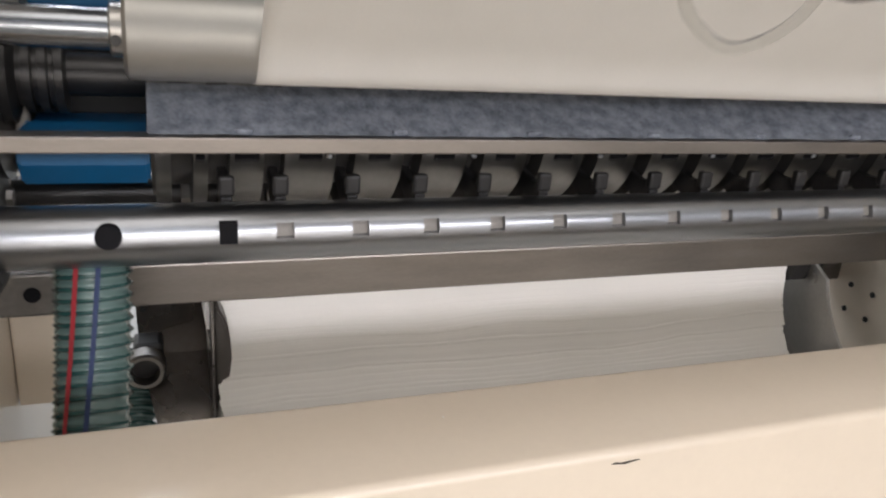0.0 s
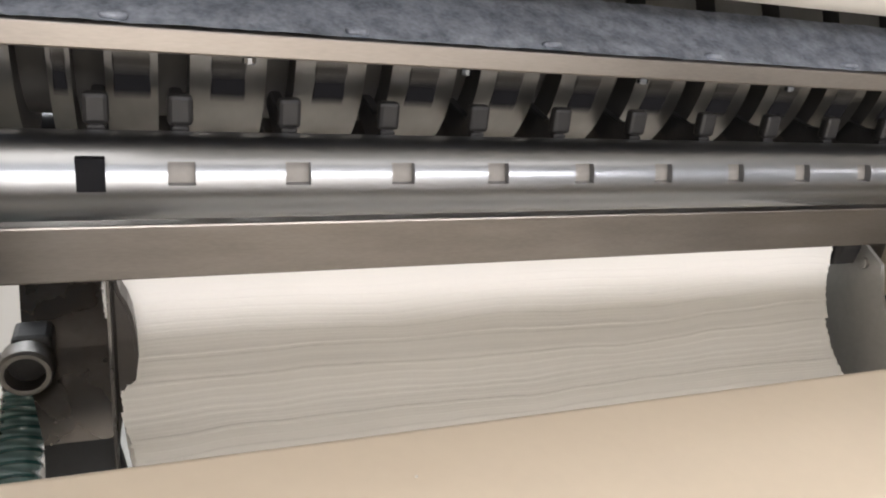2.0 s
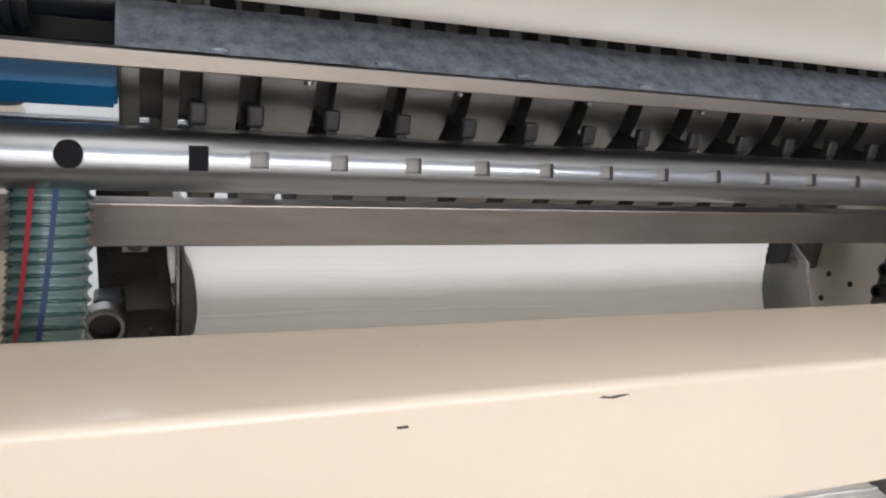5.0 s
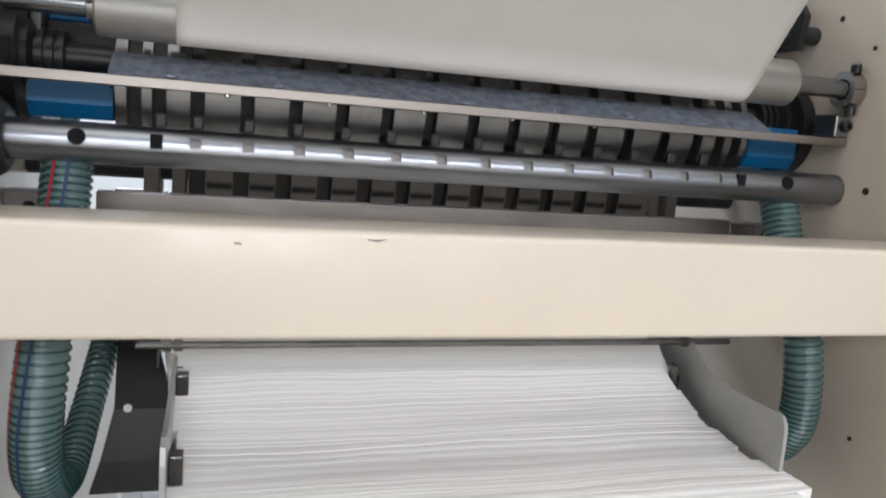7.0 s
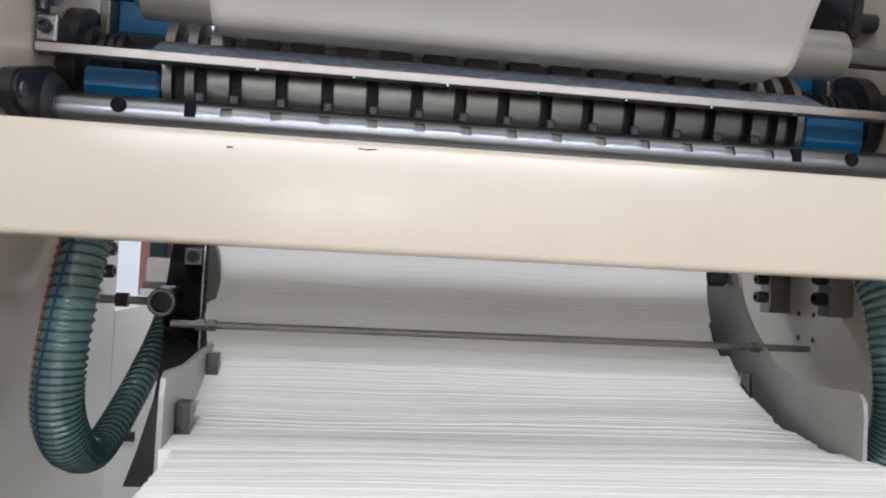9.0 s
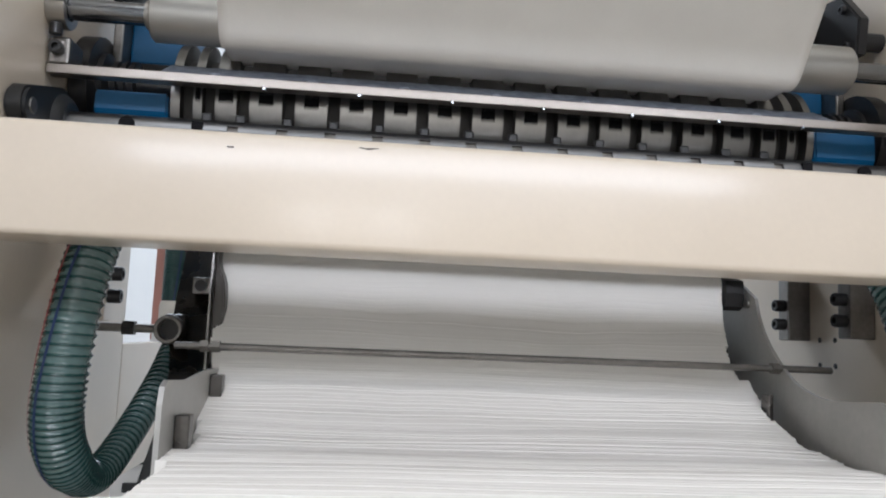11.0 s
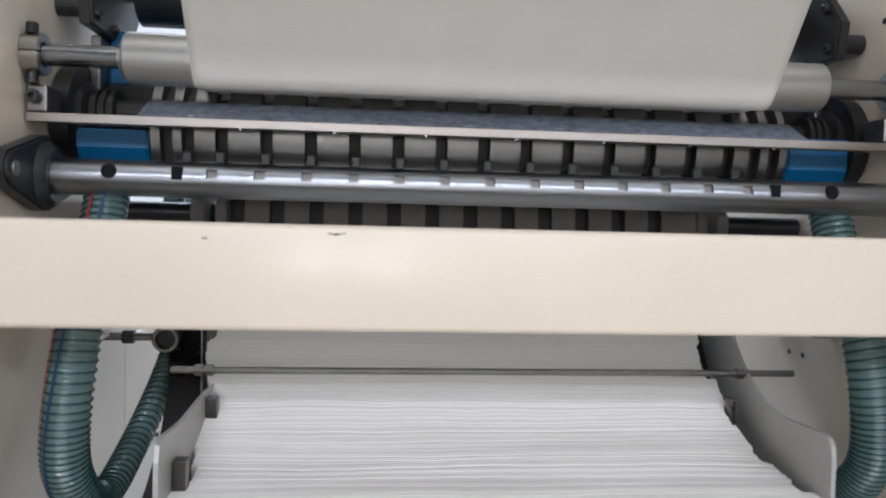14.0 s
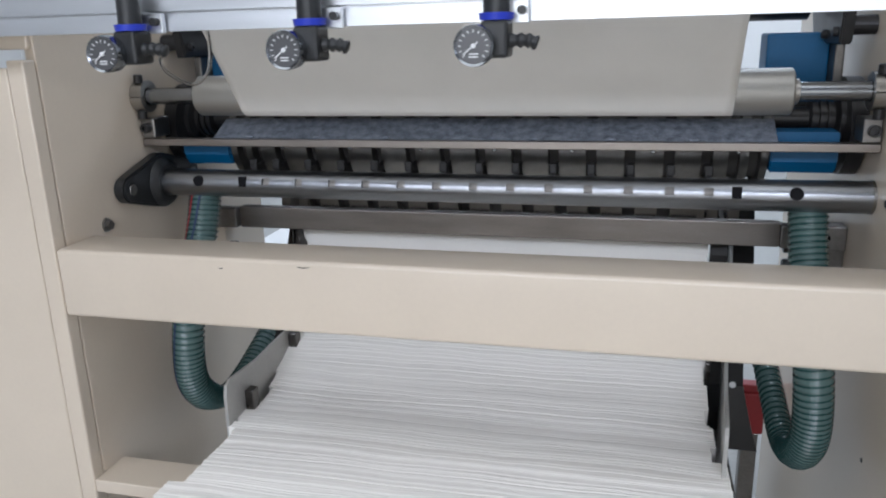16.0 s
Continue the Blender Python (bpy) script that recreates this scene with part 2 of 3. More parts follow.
def side_frame(s):
    """One cream side frame: wall plate, front post, ledge and the outer door panel."""
    t = thing("side_frame", "cream enamelled steel side frame of the folding machine", "machine frame", group="side frames")

    def X(a, b):
        return (min(s * a, s * b), max(s * a, s * b))
    rear = 0.47 if s < 0 else 0.75
    part("wall_plate", box(*X(XI, XI + 0.02), -0.24, rear, 0.0, 2.3, 0.002), CREAM, t)
    part("front_post", box(*X(XI, XI + 0.032), -0.27, -0.2425, 0.0, 1.612, 0.003), CREAM, t)
    part("lintel", box(*X(XI + 0.004, XI + 0.6), -0.25, -0.2, 1.628, 2.3, 0.003), CREAM, t)
    part("door_panel", box(*X(XI + 0.0345, XI + 0.6), -0.268, -0.245, 0.02, 1.6, 0.003), CREAM, t)
    if s < 0:
        part("ledge", box(*X(0.47, XI - 0.001), -0.27, -0.185, 0.836, 0.861, 0.002), CREAM, t)
    for y, z, r in ((-0.047, 1.367, 0.006), (-0.096, 0.956, 0.004), (-0.02, 1.60, 0.004), (0.06, 1.655, 0.005), (-0.1, 1.56, 0.003)) if s > 0 else ():
        part("screw_hole", lathe([(s * (XI - 0.0012), r), (s * (XI + 0.002), r)], "x", (0, y, z), 16), BLACK, t)
    if s < 0:
        part("rear_plate", box(*X(XI, XI + 0.02), rear + 0.0005, 0.78, 0.8, 1.058, 0.002), CREAM, t)
        part("nut_washer", lathe([(s * XI, 0.013), (s * (XI - 0.003), 0.013)], "x", (0, -0.133, 1.311), 24), STEEL, t, "zinc washer")
        part("nut", lathe([(s * (XI - 0.003), 0.0095), (s * (XI - 0.011), 0.009)], "x", (0, -0.133, 1.311), 6), WORN, t)
    return t


side_frame(-1)
side_frame(1)

beam = thing("cross_beam", "cream enamelled square-tube beam with chipped paint", "beam", (0, 0, 0))
part("body", box(-XI, XI, BEAM_Y0, BEAM_Y1, BEAM_Z0, BEAM_Z1, 0.007, 4), CREAM, beam, smooth=40)


def chip(pts, y=-0.2706):
    bm = bmesh.new()
    vs = [bm.verts.new((x, y, z)) for x, z in pts]
    f = bm.faces.new(vs)
    ext = bmesh.ops.extrude_face_region(bm, geom=[f])["geom"]
    for v in ext:
        if isinstance(v, bmesh.types.BMVert):
            v.co.y += 0.002
    return bm


part("paint_chip", chip([(-0.218, 1.2924), (-0.2146, 1.2934), (-0.2105, 1.2924), (-0.2052, 1.293), (-0.1978, 1.2934), (-0.1955, 1.293), (-0.2023, 1.2919), (-0.2075, 1.2908), (-0.2101, 1.2914), (-0.2135, 1.2918)]), CHIP, beam, "dark chipped paint")
part("paint_chip", chip([(-0.354, 1.285), (-0.347, 1.2855), (-0.346, 1.284), (-0.353, 1.2838)]), CHIP, beam, "dark chipped paint")
part("paint_speck", lathe([(1.3015, 0.0009), (1.3025, 0.0006)], "z", (-0.318, -0.206, 0), 10), GUIDE, beam)

# ---- slotted air bar ----
BAR_R, BAR_Y, BAR_Z = 0.0265, 0.0245, 1.362
bar = thing("air_bar", "polished round steel bar with square slots and holes", "bar")


def air_bar():
    """A round bar with real slots cut through its front."""
    bm = bmesh.new()
    n = 48
    cuts = sorted([(x - 0.0076, x + 0.0076) for x in NX])
    xs = [-0.632]
    for a, b in cuts:
        xs += [a, b]
    xs.append(0.658)
    rings = []
    for x in xs:
        rings.append([bm.verts.new((x, BAR_Y - BAR_R * math.cos(2 * math.pi * (i - 10.5) / n), BAR_Z + BAR_R * math.sin(2 * math.pi * (i - 10.5) / n))) for i in range(n)])
    for k, (u, v) in enumerate(zip(rings, rings[1:])):
        slot = k % 2 == 1
        for i in range(n):
            if slot and i in SLOT:  # left open for the slot
                continue
            bm.faces.new((u[i], u[(i + 1) % n], v[(i + 1) % n], v[i]))
        if slot:
            lo, hi = SLOT[0], SLOT[-1] + 1
            deep = []
            for ring in (u, v):
                deep.append([bm.verts.new((ring[i].co.x, ring[i].co.y + 0.006, ring[i].co.z)) for i in range(lo, hi + 1)])
            for q in range(hi - lo):
                bm.faces.new((deep[0][q], deep[0][q + 1], deep[1][q + 1], deep[1][q])).material_index = 1
                bm.faces.new((u[lo + q], u[lo + q + 1], deep[0][q + 1], deep[0][q]))
                bm.faces.new((v[lo + q], v[lo + q + 1], deep[1][q + 1], deep[1][q]))
            bm.faces.new((u[lo], v[lo], deep[1][0], deep[0][0]))
            bm.faces.new((u[hi], v[hi], deep[1][-1], deep[0][-1]))
    bm.faces.new(rings[0])
    bm.faces.new(rings[-1])
    return bm


SLOT = range(11, 15)
part("body", air_bar(), BARSTEEL, bar, smooth=30).data.materials.append(MILLED)
for x in (-0.54, 0.54):
    part("round_hole", lathe([(-0.0035, 0.0105), (0.004, 0.0105)], "y", (x, 0.0, 1.37), 24), HOLE, bar)
for x in (-0.446, 0.449):
    part("square_hole", box(x - 0.0075, x + 0.0075, -0.0028, 0.004, 1.3605, 1.3795), HOLE, bar)
part("end_ring", lathe([(0.6535, 0.0275), (0.6575, 0.0275)], "x", (0, BAR_Y, BAR_Z), 40), WORN, bar)

# two-bolt flange bearing that carries the bar
fl = thing("flange_bearing", "glossy black diamond-shaped flange bearing on the side frame", "bearing")
hull = []
for a in range(0, 360, 10):
    d = Vector((math.cos(radians(a)), math.sin(radians(a))))
    best = max(((Vector(c) + d * r) for c, r in (((0.0245, 1.366), 0.054), ((-0.078, 1.366), 0.026), ((0.127, 1.366), 0.026))), key=lambda p: p.dot(d))
    hull.append((best.x, best.y))
part("flange", prism(hull, -0.657, -0.632, bevel=0.004), BLACKPLASTIC, fl, smooth=40)
part("boss", lathe([(-0.633, 0.05), (-0.624, 0.044), (-0.62, 0.037), (-0.621, 0.0275)], "x", (0, BAR_Y, BAR_Z), 36), BLACKPLASTIC, fl, smooth=35)
part("cap_line", lathe([(-0.6316, 0.011), (-0.63, 0.01)], "x", (0, -0.078, 1.366), 20), WORN, fl)
part("bolt_head", lathe([(-0.6316, 0.009), (-0.626, 0.008)], "x", (0, 0.127, 1.366), 6), WORN, fl)

# ---- knife bar and sloping cast plate ----
kb = thing("knife_bar", "flat ground steel strip bolted between the side frames", "bar")
part("strip", box(-0.656, 0.656, 0.006, 0.028, 1.437, 1.4505, 0.0012), BRUSHED, kb)
for s in (-1, 1):
    part("end_block", box(min(s * 0.628, s * 0.6565), max(s * 0.628, s * 0.6565), 0.008, 0.06, 1.4515, 1.49, 0.003), WORN, kb)
    socket_bolt("bolt", (s * 0.643, 0.0085, 1.4715), "-y", 0.0095, 0.014, kb)
for i in range(7):
    x = -0.36 + 0.1346 * i
    part("set_screw", lathe([(1.4335, 0.0034), (1.4342, 0.0038), (1.4372, 0.0038)], "z", (x, 0.008, 0), 10), POLISHED, kb)

cp = thing("cast_plate", "sloping blue-grey cast iron plate with rough surface", "plate")
bm = bmesh.new()
NXP, NYP = 180, 20
grid = []
for j in range(NYP + 1):
    v = j / NYP
    row = []
    for i in range(NXP + 1):
        x = -0.507 + 1.014 * i / NXP
        y, z = 0.013 + 0.06 * v, 1.4515 + 0.031 * v
        h = 0.0007 * noise.noise(Vector((x * 40, y * 55, 0.3))) + 0.0006 * noise.noise(Vector((x * 170, y * 170, 2.3)))
        row.append(bm.verts.new((x, y, z + h)))
    grid.append(row)
for j in range(NYP):
    for i in range(NXP):
        bm.faces.new((grid[j][i], grid[j][i + 1], grid[j + 1][i + 1], grid[j + 1][i]))
lowf = [bm.verts.new((v.co.x, v.co.y + 0.002, v.co.z - 0.009)) for v in (grid[0][0], grid[0][-1], grid[-1][-1], grid[-1][0])]
bm.faces.new(lowf)
part("plate", bm, CAST, cp, smooth=60)
for i in range(7):
    x = -0.43 + 0.1346 * i
    b = bmesh.new()
    bmesh.ops.create_icosphere(b, subdivisions=2, radius=1)
    for v in b.verts:
        q = 1 + 0.35 * noise.noise(v.co * 1.7 + Vector((i * 3.1, 0, 0)))
        v.co = Vector((x + v.co.x * 0.0085 * q, 0.017 + v.co.y * 0.004, 1.4545 + v.co.z * 0.0028 * q))
    part("weld_bead", b, CAST, cp, smooth=60)


# ---- grooved rollers that turn ----
def grooved(r, groove, half, x0, x1, slots, n=44):
    """A roller body turned with grooves at the slot places and with axial cut-outs."""
    prof = [(x0, r * 0.55), (x0, r)]
    for x in slots:
        prof += [(x - half, r), (x - half, r - groove), (x + half, r - groove), (x + half, r)]
    prof += [(x1, r), (x1, r * 0.55)]
    return lathe(prof, "x", (0, 0, 0), n)


EDGE = [-0.48, -0.448]
SLOTS = EDGE + NX + [0.449, 0.482]
R1 = dict(y=0.168, z=1.443, r=0.1)
fold_roller = thing("folding_roller", "grooved steel folding roller turning on black ringed journals", "roller", (0, R1["y"], R1["z"]))
bm = grooved(R1["r"], 0.024, 0.0095, -0.503, 0.503, SLOTS, 64)
# faces below the lands take the dark tone that carries the groove shade
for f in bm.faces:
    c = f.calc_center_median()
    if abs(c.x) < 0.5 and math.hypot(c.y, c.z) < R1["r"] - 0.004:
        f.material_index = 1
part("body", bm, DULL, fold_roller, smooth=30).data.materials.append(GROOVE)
for k in range(3):
    a = radians(120 * k + 100)
    for xa, xb in zip([-0.503] + SLOTS, SLOTS + [0.503]):
        if xb - xa < 0.03:
            continue
        xm, w = (xa + xb) / 2, min(0.011, (xb - xa) / 2 - 0.012)
        turn_in = Matrix.Rotation(a, 3, "X")
        # pockets are not cut: a slightly raised near-black box carries their inner shade
        for name, mat, v0, v1, h in (("gripper_pocket_shade", HOLE, -0.012, 0.006, 0.0004), ("gripper_pad", GROOVE, 0.0065, 0.0165, 0.0012)):
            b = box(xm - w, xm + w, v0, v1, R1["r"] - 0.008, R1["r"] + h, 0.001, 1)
            # follow the round of the roller
            for q in b.verts:
                if q.co.z > R1["r"] - 0.004:
                    q.co.z -= R1["r"] - math.sqrt(R1["r"] ** 2 - min(q.co.y ** 2, 0.0012)) - (0.0012 if abs(q.co.y) > 0.01 else 0)
            bmesh.ops.rotate(b, verts=b.verts, cent=(0, 0, 0), matrix=turn_in)
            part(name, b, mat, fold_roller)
for s in (-1, 1):
    part("end_disc", lathe([(s * 0.5035, 0.03), (s * 0.5035, 0.086), (s * 0.5065, 0.086), (s * 0.5065, 0.03)], "x", (0, 0, 0), 48), WORN, fold_roller, smooth=30)
for s in (-1, 1):
    t = thing("shaft_stub", "black ringed drive shaft stub between roller and side frame", "shaft", group="shaft stubs")
    at = (0, 0.16, 1.474)
    part("journal", lathe([(s * 0.5075, 0.02), (s * 0.575, 0.02)], "x", at, 30), BLACK, t, smooth=40)
    prof = [(s * 0.575, 0.02)]
    for q in range(3):
        x = 0.577 + 0.013 * q
        prof += [(s * x, 0.036), (s * (x + 0.007), 0.036), (s * (x + 0.008), 0.03), (s * (x + 0.012), 0.03)]
    prof += [(s * 0.62, 0.046), (s * 0.6565, 0.046)]
    part("ringed_collar", lathe(prof, "x", at, 40), BLACK, t, smooth=35)

# fingers that reach from the bar into the grooves
for x in [-0.446] + NX:
    f = thing("stripper_finger", "black steel finger reaching into a roller groove", "finger", (x + 0.002, 0.05, 1.391), group="stripper fingers")
    part("blade", prism([(-0.004, -0.02), (0.03, -0.022), (0.07, -0.002), (0.085, 0.014), (0.055, 0.008), (0.02, 0.002), (0.004, 0.004), (-0.004, 0.004)], -0.004, 0.004, bevel=0.001), BLACK, f)
    part("tip", box(-0.0076, 0.0076, -0.006, 0.004, -0.004, 0.0155, 0.003), OXIDE, f)
    part("neck", box(-0.0052, 0.0052, -0.0045, 0.0025, -0.02, -0.0045, 0.001), OXIDE, f)

# blue bearing housings at both ends of the rollers
for s in (-1, 1):
    t = thing("bearing_housing", "blue enamelled bearing housing block", "housing", group="bearing housings")
    xa, xb = sorted((s * 0.507, s * 0.612))
    part("lower_block", prism([(0.072, 1.41), (0.085, 1.39), (0.30, 1.39), (0.30, 1.425), (0.128, 1.43), (0.122, 1.461 if s > 0 else 1.437), (0.072, 1.461 if s > 0 else 1.437)], xa, xb, bevel=0.003), BLUE, t)
    # lower part of the upper block in black, for the shade behind the shaft
    part("shaded_block", box(xa, xb, 0.205, 0.30, 1.4255, 1.527, 0.004), OXIDE, t, "lower part of the housing block, blackened for shade")
    part("upper_block", box(xa, xb, 0.215, 0.30, 1.5275, 1.618, 0.004), BLUE, t)
    part("face_plate", box(*sorted((s * 0.6125, s * 0.628)), 0.175, 0.32, 1.375, 1.6, 0.003), WORN, t)
    part("bearing_cap", lathe([(s * 0.6285, 0.085), (s * 0.655, 0.085), (s * 0.655, 0.052)], "x", (0, 0.165, 1.46), 44), BLACK, t, smooth=35)

# ---- idle roller with the paper web ----
IY, IZ, IR = 0.012, 1.532, 0.037
idle = thing("idle_roller", "satin metal idle roller on a polished shaft", "roller", (0, IY, IZ))
part("sleeve", lathe([(-0.52, 0.022), (-0.52, IR - 0.003), (-0.517, IR), (0.517, IR), (0.52, IR - 0.003), (0.52, 0.022)], "x", (0, 0, 0), 48), SLEEVE, idle, smooth=30)
part("shaft", lathe([(-0.64, 0.0155), (0.64, 0.0155)], "x", (0, 0, 0), 30), POLISHED, idle, smooth=40)
for s in (-1, 1):
    part("collar", lathe([(s * 0.52, 0.02), (s * 0.5285, 0.02), (s * 0.53, 0.0165)], "x", (0, 0, 0), 30), STEEL, idle, smooth=30)
    part("grub_screw", lathe([(-0.0205, 0.0042), (-0.018, 0.0042)], "y", (s * 0.525, 0, -0.006), 12), BLACK, idle)
for s in (-1, 1):
    t = thing("shaft_clamp", "machined split shaft clamp bolted to the side frame", "clamp", (s * 0.645, IY, IZ), group="shaft clamps")
    part("upper_half", prism(circle(0, 0.001, 0.029, 18, 0, 180) + [(-0.017, 0.001)] + circle(0, 0.001, 0.0165, 12, 180, 0)[1:-1] + [(0.017, 0.001)], -0.0125, 0.0125, bevel=0.0008), STEEL, t, smooth=40)
    part("lower_half", prism(circle(0, -0.001, 0.029, 18, 180, 360) + [(0.017, -0.001)] + circle(0, -0.001, 0.0165, 12, 360, 180)[1:-1] + [(-0.017, -0.001)], -0.0125, 0.0125, bevel=0.0008), STEEL, t, smooth=40)
    for z in (0.034, -0.034):
        part("cap_screw", lathe([(z - 0.008, 0.0085), (z + 0.006, 0.0085), (z + 0.008, 0.007)], "z", (0, -0.012, 0), 16), BLACK, t, smooth=35)

# the paper: down to the idle roller from in front, round it and on to the feed roller
web = thing("paper_web", "wide cream tissue paper web running over the idle roller", "paper")
prof = []
LEAN = radians(37)
WR = IR + 0.0006
A0 = math.pi + LEAN
p0 = (IY + WR * math.cos(A0), IZ + WR * math.sin(A0))
dirn = (-math.sin(LEAN), math.cos(LEAN))
for k in range(22, 0, -1):
    prof.append((p0[0] + dirn[0] * 0.04 * k, p0[1] + dirn[1] * 0.04 * k))
for k in range(17):
    a = A0 + radians(85) * k / 16
    prof.append((IY + WR * math.cos(a), IZ + WR * math.sin(a)))
last = prof[-1]
for k in range(1, 9):
    prof.append((last[0] + (R1["y"] - 0.062 - last[0]) * k / 8, last[1] + (R1["z"] + 0.0585 - last[1]) * k / 8))
bm = bmesh.new()
rows = []
for j, (y, z) in enumerate(prof):
    row = []
    for i in range(61):
        x = -0.424 + 0.856 * i / 60
        h = 0.0012 * noise.noise(Vector((x * 5, j * 0.18, 0))) if j < 20 else 0
        row.append(bm.verts.new((x, y - h, z)))
    rows.append(row)
for a, b in zip(rows, rows[1:]):
    for i in range(60):
        bm.faces.new((a[i], a[i + 1], b[i + 1], b[i]))
sheet = part("sheet", bm, PAPER, web, smooth=60)
mod = sheet.modifiers.new("thickness", "SOLIDIFY")
mod.thickness = 0.0003

# ---- lower cross bar, comb and guide plate ----
xb = thing("tie_bar", "flat dull stainless cross bar under the rollers", "bar")
part("strip", box(-0.535, 0.545, 0.136, 0.16, 1.2425, 1.288, 0.002), BRUSHED, xb)
for s in (-1, 1):
    a, b = sorted((s * 0.546, s * 0.60))
    part("end_bracket", box(a, b, 0.138, 0.165, 1.24, 1.283, 0.003), WORN, xb)
    part("bracket_hole", lathe([(0.1355, 0.008), (0.1398, 0.008)], "y", (s * 0.622, 0, 1.262), 16), HOLE, xb)
    a, b = sorted((s * 0.6005, s * 0.657))
    part("wall_bracket", box(a, b, 0.1365, 0.175, 1.238, 1.284, 0.003), WORN, xb)

R2 = dict(y=0.302, z=1.315, r=0.084)
low_roller = thing("lower_folding_roller", "grooved steel lower folding roller under the first one", "roller", (0, R2["y"], R2["z"]))
LOW = [q for q in SLOTS if abs(q) < 0.43]
bm = grooved(R2["r"], 0.024, 0.0125, -0.412, 0.42, LOW[:-1], 56)
# same shade-carrying dark tone inside these grooves
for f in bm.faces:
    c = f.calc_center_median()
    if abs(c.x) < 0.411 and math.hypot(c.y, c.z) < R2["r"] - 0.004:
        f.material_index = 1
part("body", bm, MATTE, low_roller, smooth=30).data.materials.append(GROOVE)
for k in range(3):
    a = radians(120 * k + 75)
    for xa, xb_ in zip([-0.412] + LOW[:-1], LOW[:-1] + [0.42]):
        if xb_ - xa < 0.05:
            continue
        b = box(xa + 0.0135, xb_ - 0.0135, -0.0055, 0.0055, R2["r"] - 0.006, R2["r"] + 0.0005, 0.001, 1)
        bmesh.ops.rotate(b, verts=b.verts, cent=(0, 0, 0), matrix=Matrix.Rotation(a, 3, "X"))
        part("gripper_blade", b, BLACK, low_roller)
part("shaft", lathe([(-0.656, 0.02), (0.656, 0.02)], "x", (0, 0, 0), 24), BLACK, low_roller, smooth=40)
for xa, xb_ in ((-0.436, -0.416), (-0.478, -0.456), (0.424, 0.444), (0.462, 0.484)):
    t = thing("roller_bracket", "dull grey steel bracket plate carrying the lower roller", "bracket", group="roller bracket plates")
    part("plate", prism([(0.222, 1.262), (0.232, 1.244), (0.37, 1.244), (0.37, 1.352), (0.245, 1.352), (0.222, 1.332)], xa, xb_, bevel=0.002), MATTE, t)
    for y in (0.24, 0.35):
        socket_bolt("bolt", (xa, y, 1.275), "-x", 0.006, 0.005, t)

# ---- tissue stack ----
STACK_L, STACK_R = -0.41, 0.428


def stack_profile():
    """The outer line of the pile, (y, z): down behind the beam, round, and out towards the front."""
    return smooth_path([(0, 0.252, 1.252), (0, 0.247, 1.2), (0, 0.234, 1.13), (0, 0.198, 1.075), (0, 0.147, 1.036), (0, 0.1, 1.008), (0, 0.05, 0.985), (0, -0.01, 0.968), (0, -0.1, 0.955), (0, -0.3, 0.951), (0, -0.6, 0.949), (0, -0.95, 0.948)], 1500)


def tissue_stack():
    pts = stack_profile()
    dist = [0.0]
    for a, b in zip(pts, pts[1:]):
        dist.append(dist[-1] + (b - a).length)
    rnd = random.Random(7)
    folds, s = [], 0.0
    while s < dist[-1] - 0.006:
        w = rnd.uniform(0.0022, 0.0042)
        folds.append((s, w))
        s += w
    bm = bmesh.new()
    nx = 72
    k = 0
    prev = None
    jl = jr = 0.0
    for q, (s, w) in enumerate(folds):
        if rnd.random() < 0.09:
            jl = rnd.uniform(-0.011, 0.008) * (1.0 + 0.8 * min(1.0, s / 0.5))
        if rnd.random() < 0.09:
            jr = rnd.uniform(-0.008, 0.011) * (1.0 + 0.8 * min(1.0, s / 0.5))
        el, er = jl + rnd.uniform(-0.0012, 0.0012), jr + rnd.uniform(-0.0012, 0.0012)
        push = rnd.uniform(-0.0004, 0.0004) + (0.0014 if rnd.random() < 0.04 else 0) - (0.0012 if rnd.random() < 0.04 else 0)
        for f, depth in ((0.04, -0.0005), (0.3, -0.0001), (0.6, 0.0), (0.96, -0.00045)):
            d = s + w * f
            while k < len(dist) - 2 and dist[k + 1] < d:
                k += 1
            p = pts[k].lerp(pts[k + 1], (d - dist[k]) / max(1e-9, dist[k + 1] - dist[k]))
            t = (pts[k + 1] - pts[k]).normalized()
            nrm = Vector((0, t.z, -t.y))
            if nrm.dot(Vector((0, -1, 1))) < 0:
                nrm = -nrm
            ease = min(1.0, max(0.0, (d - 0.14) / 0.16))
            xl, xr = -0.446 + 0.036 * ease, 0.434 - 0.006 * ease
            fade = min(1.0, max(0.0, (d - 0.16) / 0.45))
            row = []
            for i in range(nx + 1):
                x = xl + el + (xr + er - xl - el) * i / nx
                wave = 0.007 * noise.noise(Vector((x * 4.0, d * 9, 0.0))) + 0.004 * noise.noise(Vector((x * 9.0, d * 16, 7.0))) + 0.0018 * noise.noise(Vector((x * 13.0, d * 40, 4.0))) + 0.0012 * noise.noise(Vector((x * 24.0, d * 30, 6.0)))
                bulge = 0.0045 * noise.noise(Vector((x * 2.5, d * 7.0, 9.0)))
                row.append(bm.verts.new(Vector((x, p.y, p.z)) + t * wave + nrm * (depth * (0.2 + 0.8 * fade) * max(0.15, 0.75 + 1.6 * noise.noise(Vector((x * 2.2, d * 22.0, 3.0)))) + push * (0.14 + 0.95 * fade) + bulge)))
            if prev:
                for i in range(nx):
                    bm.faces.new((prev[i], prev[i + 1], row[i + 1], row[i]))
            # side wall of each fold
            low = [bm.verts.new(row[0].co - nrm * 0.12), bm.verts.new(row[-1].co - nrm * 0.12)]
            if prev:
                bm.faces.new((prev[0], row[0], low[0], plow[0]))
                bm.faces.new((prev[-1], row[-1], low[1], plow[1]))
            prev, plow = row, low
    return bm


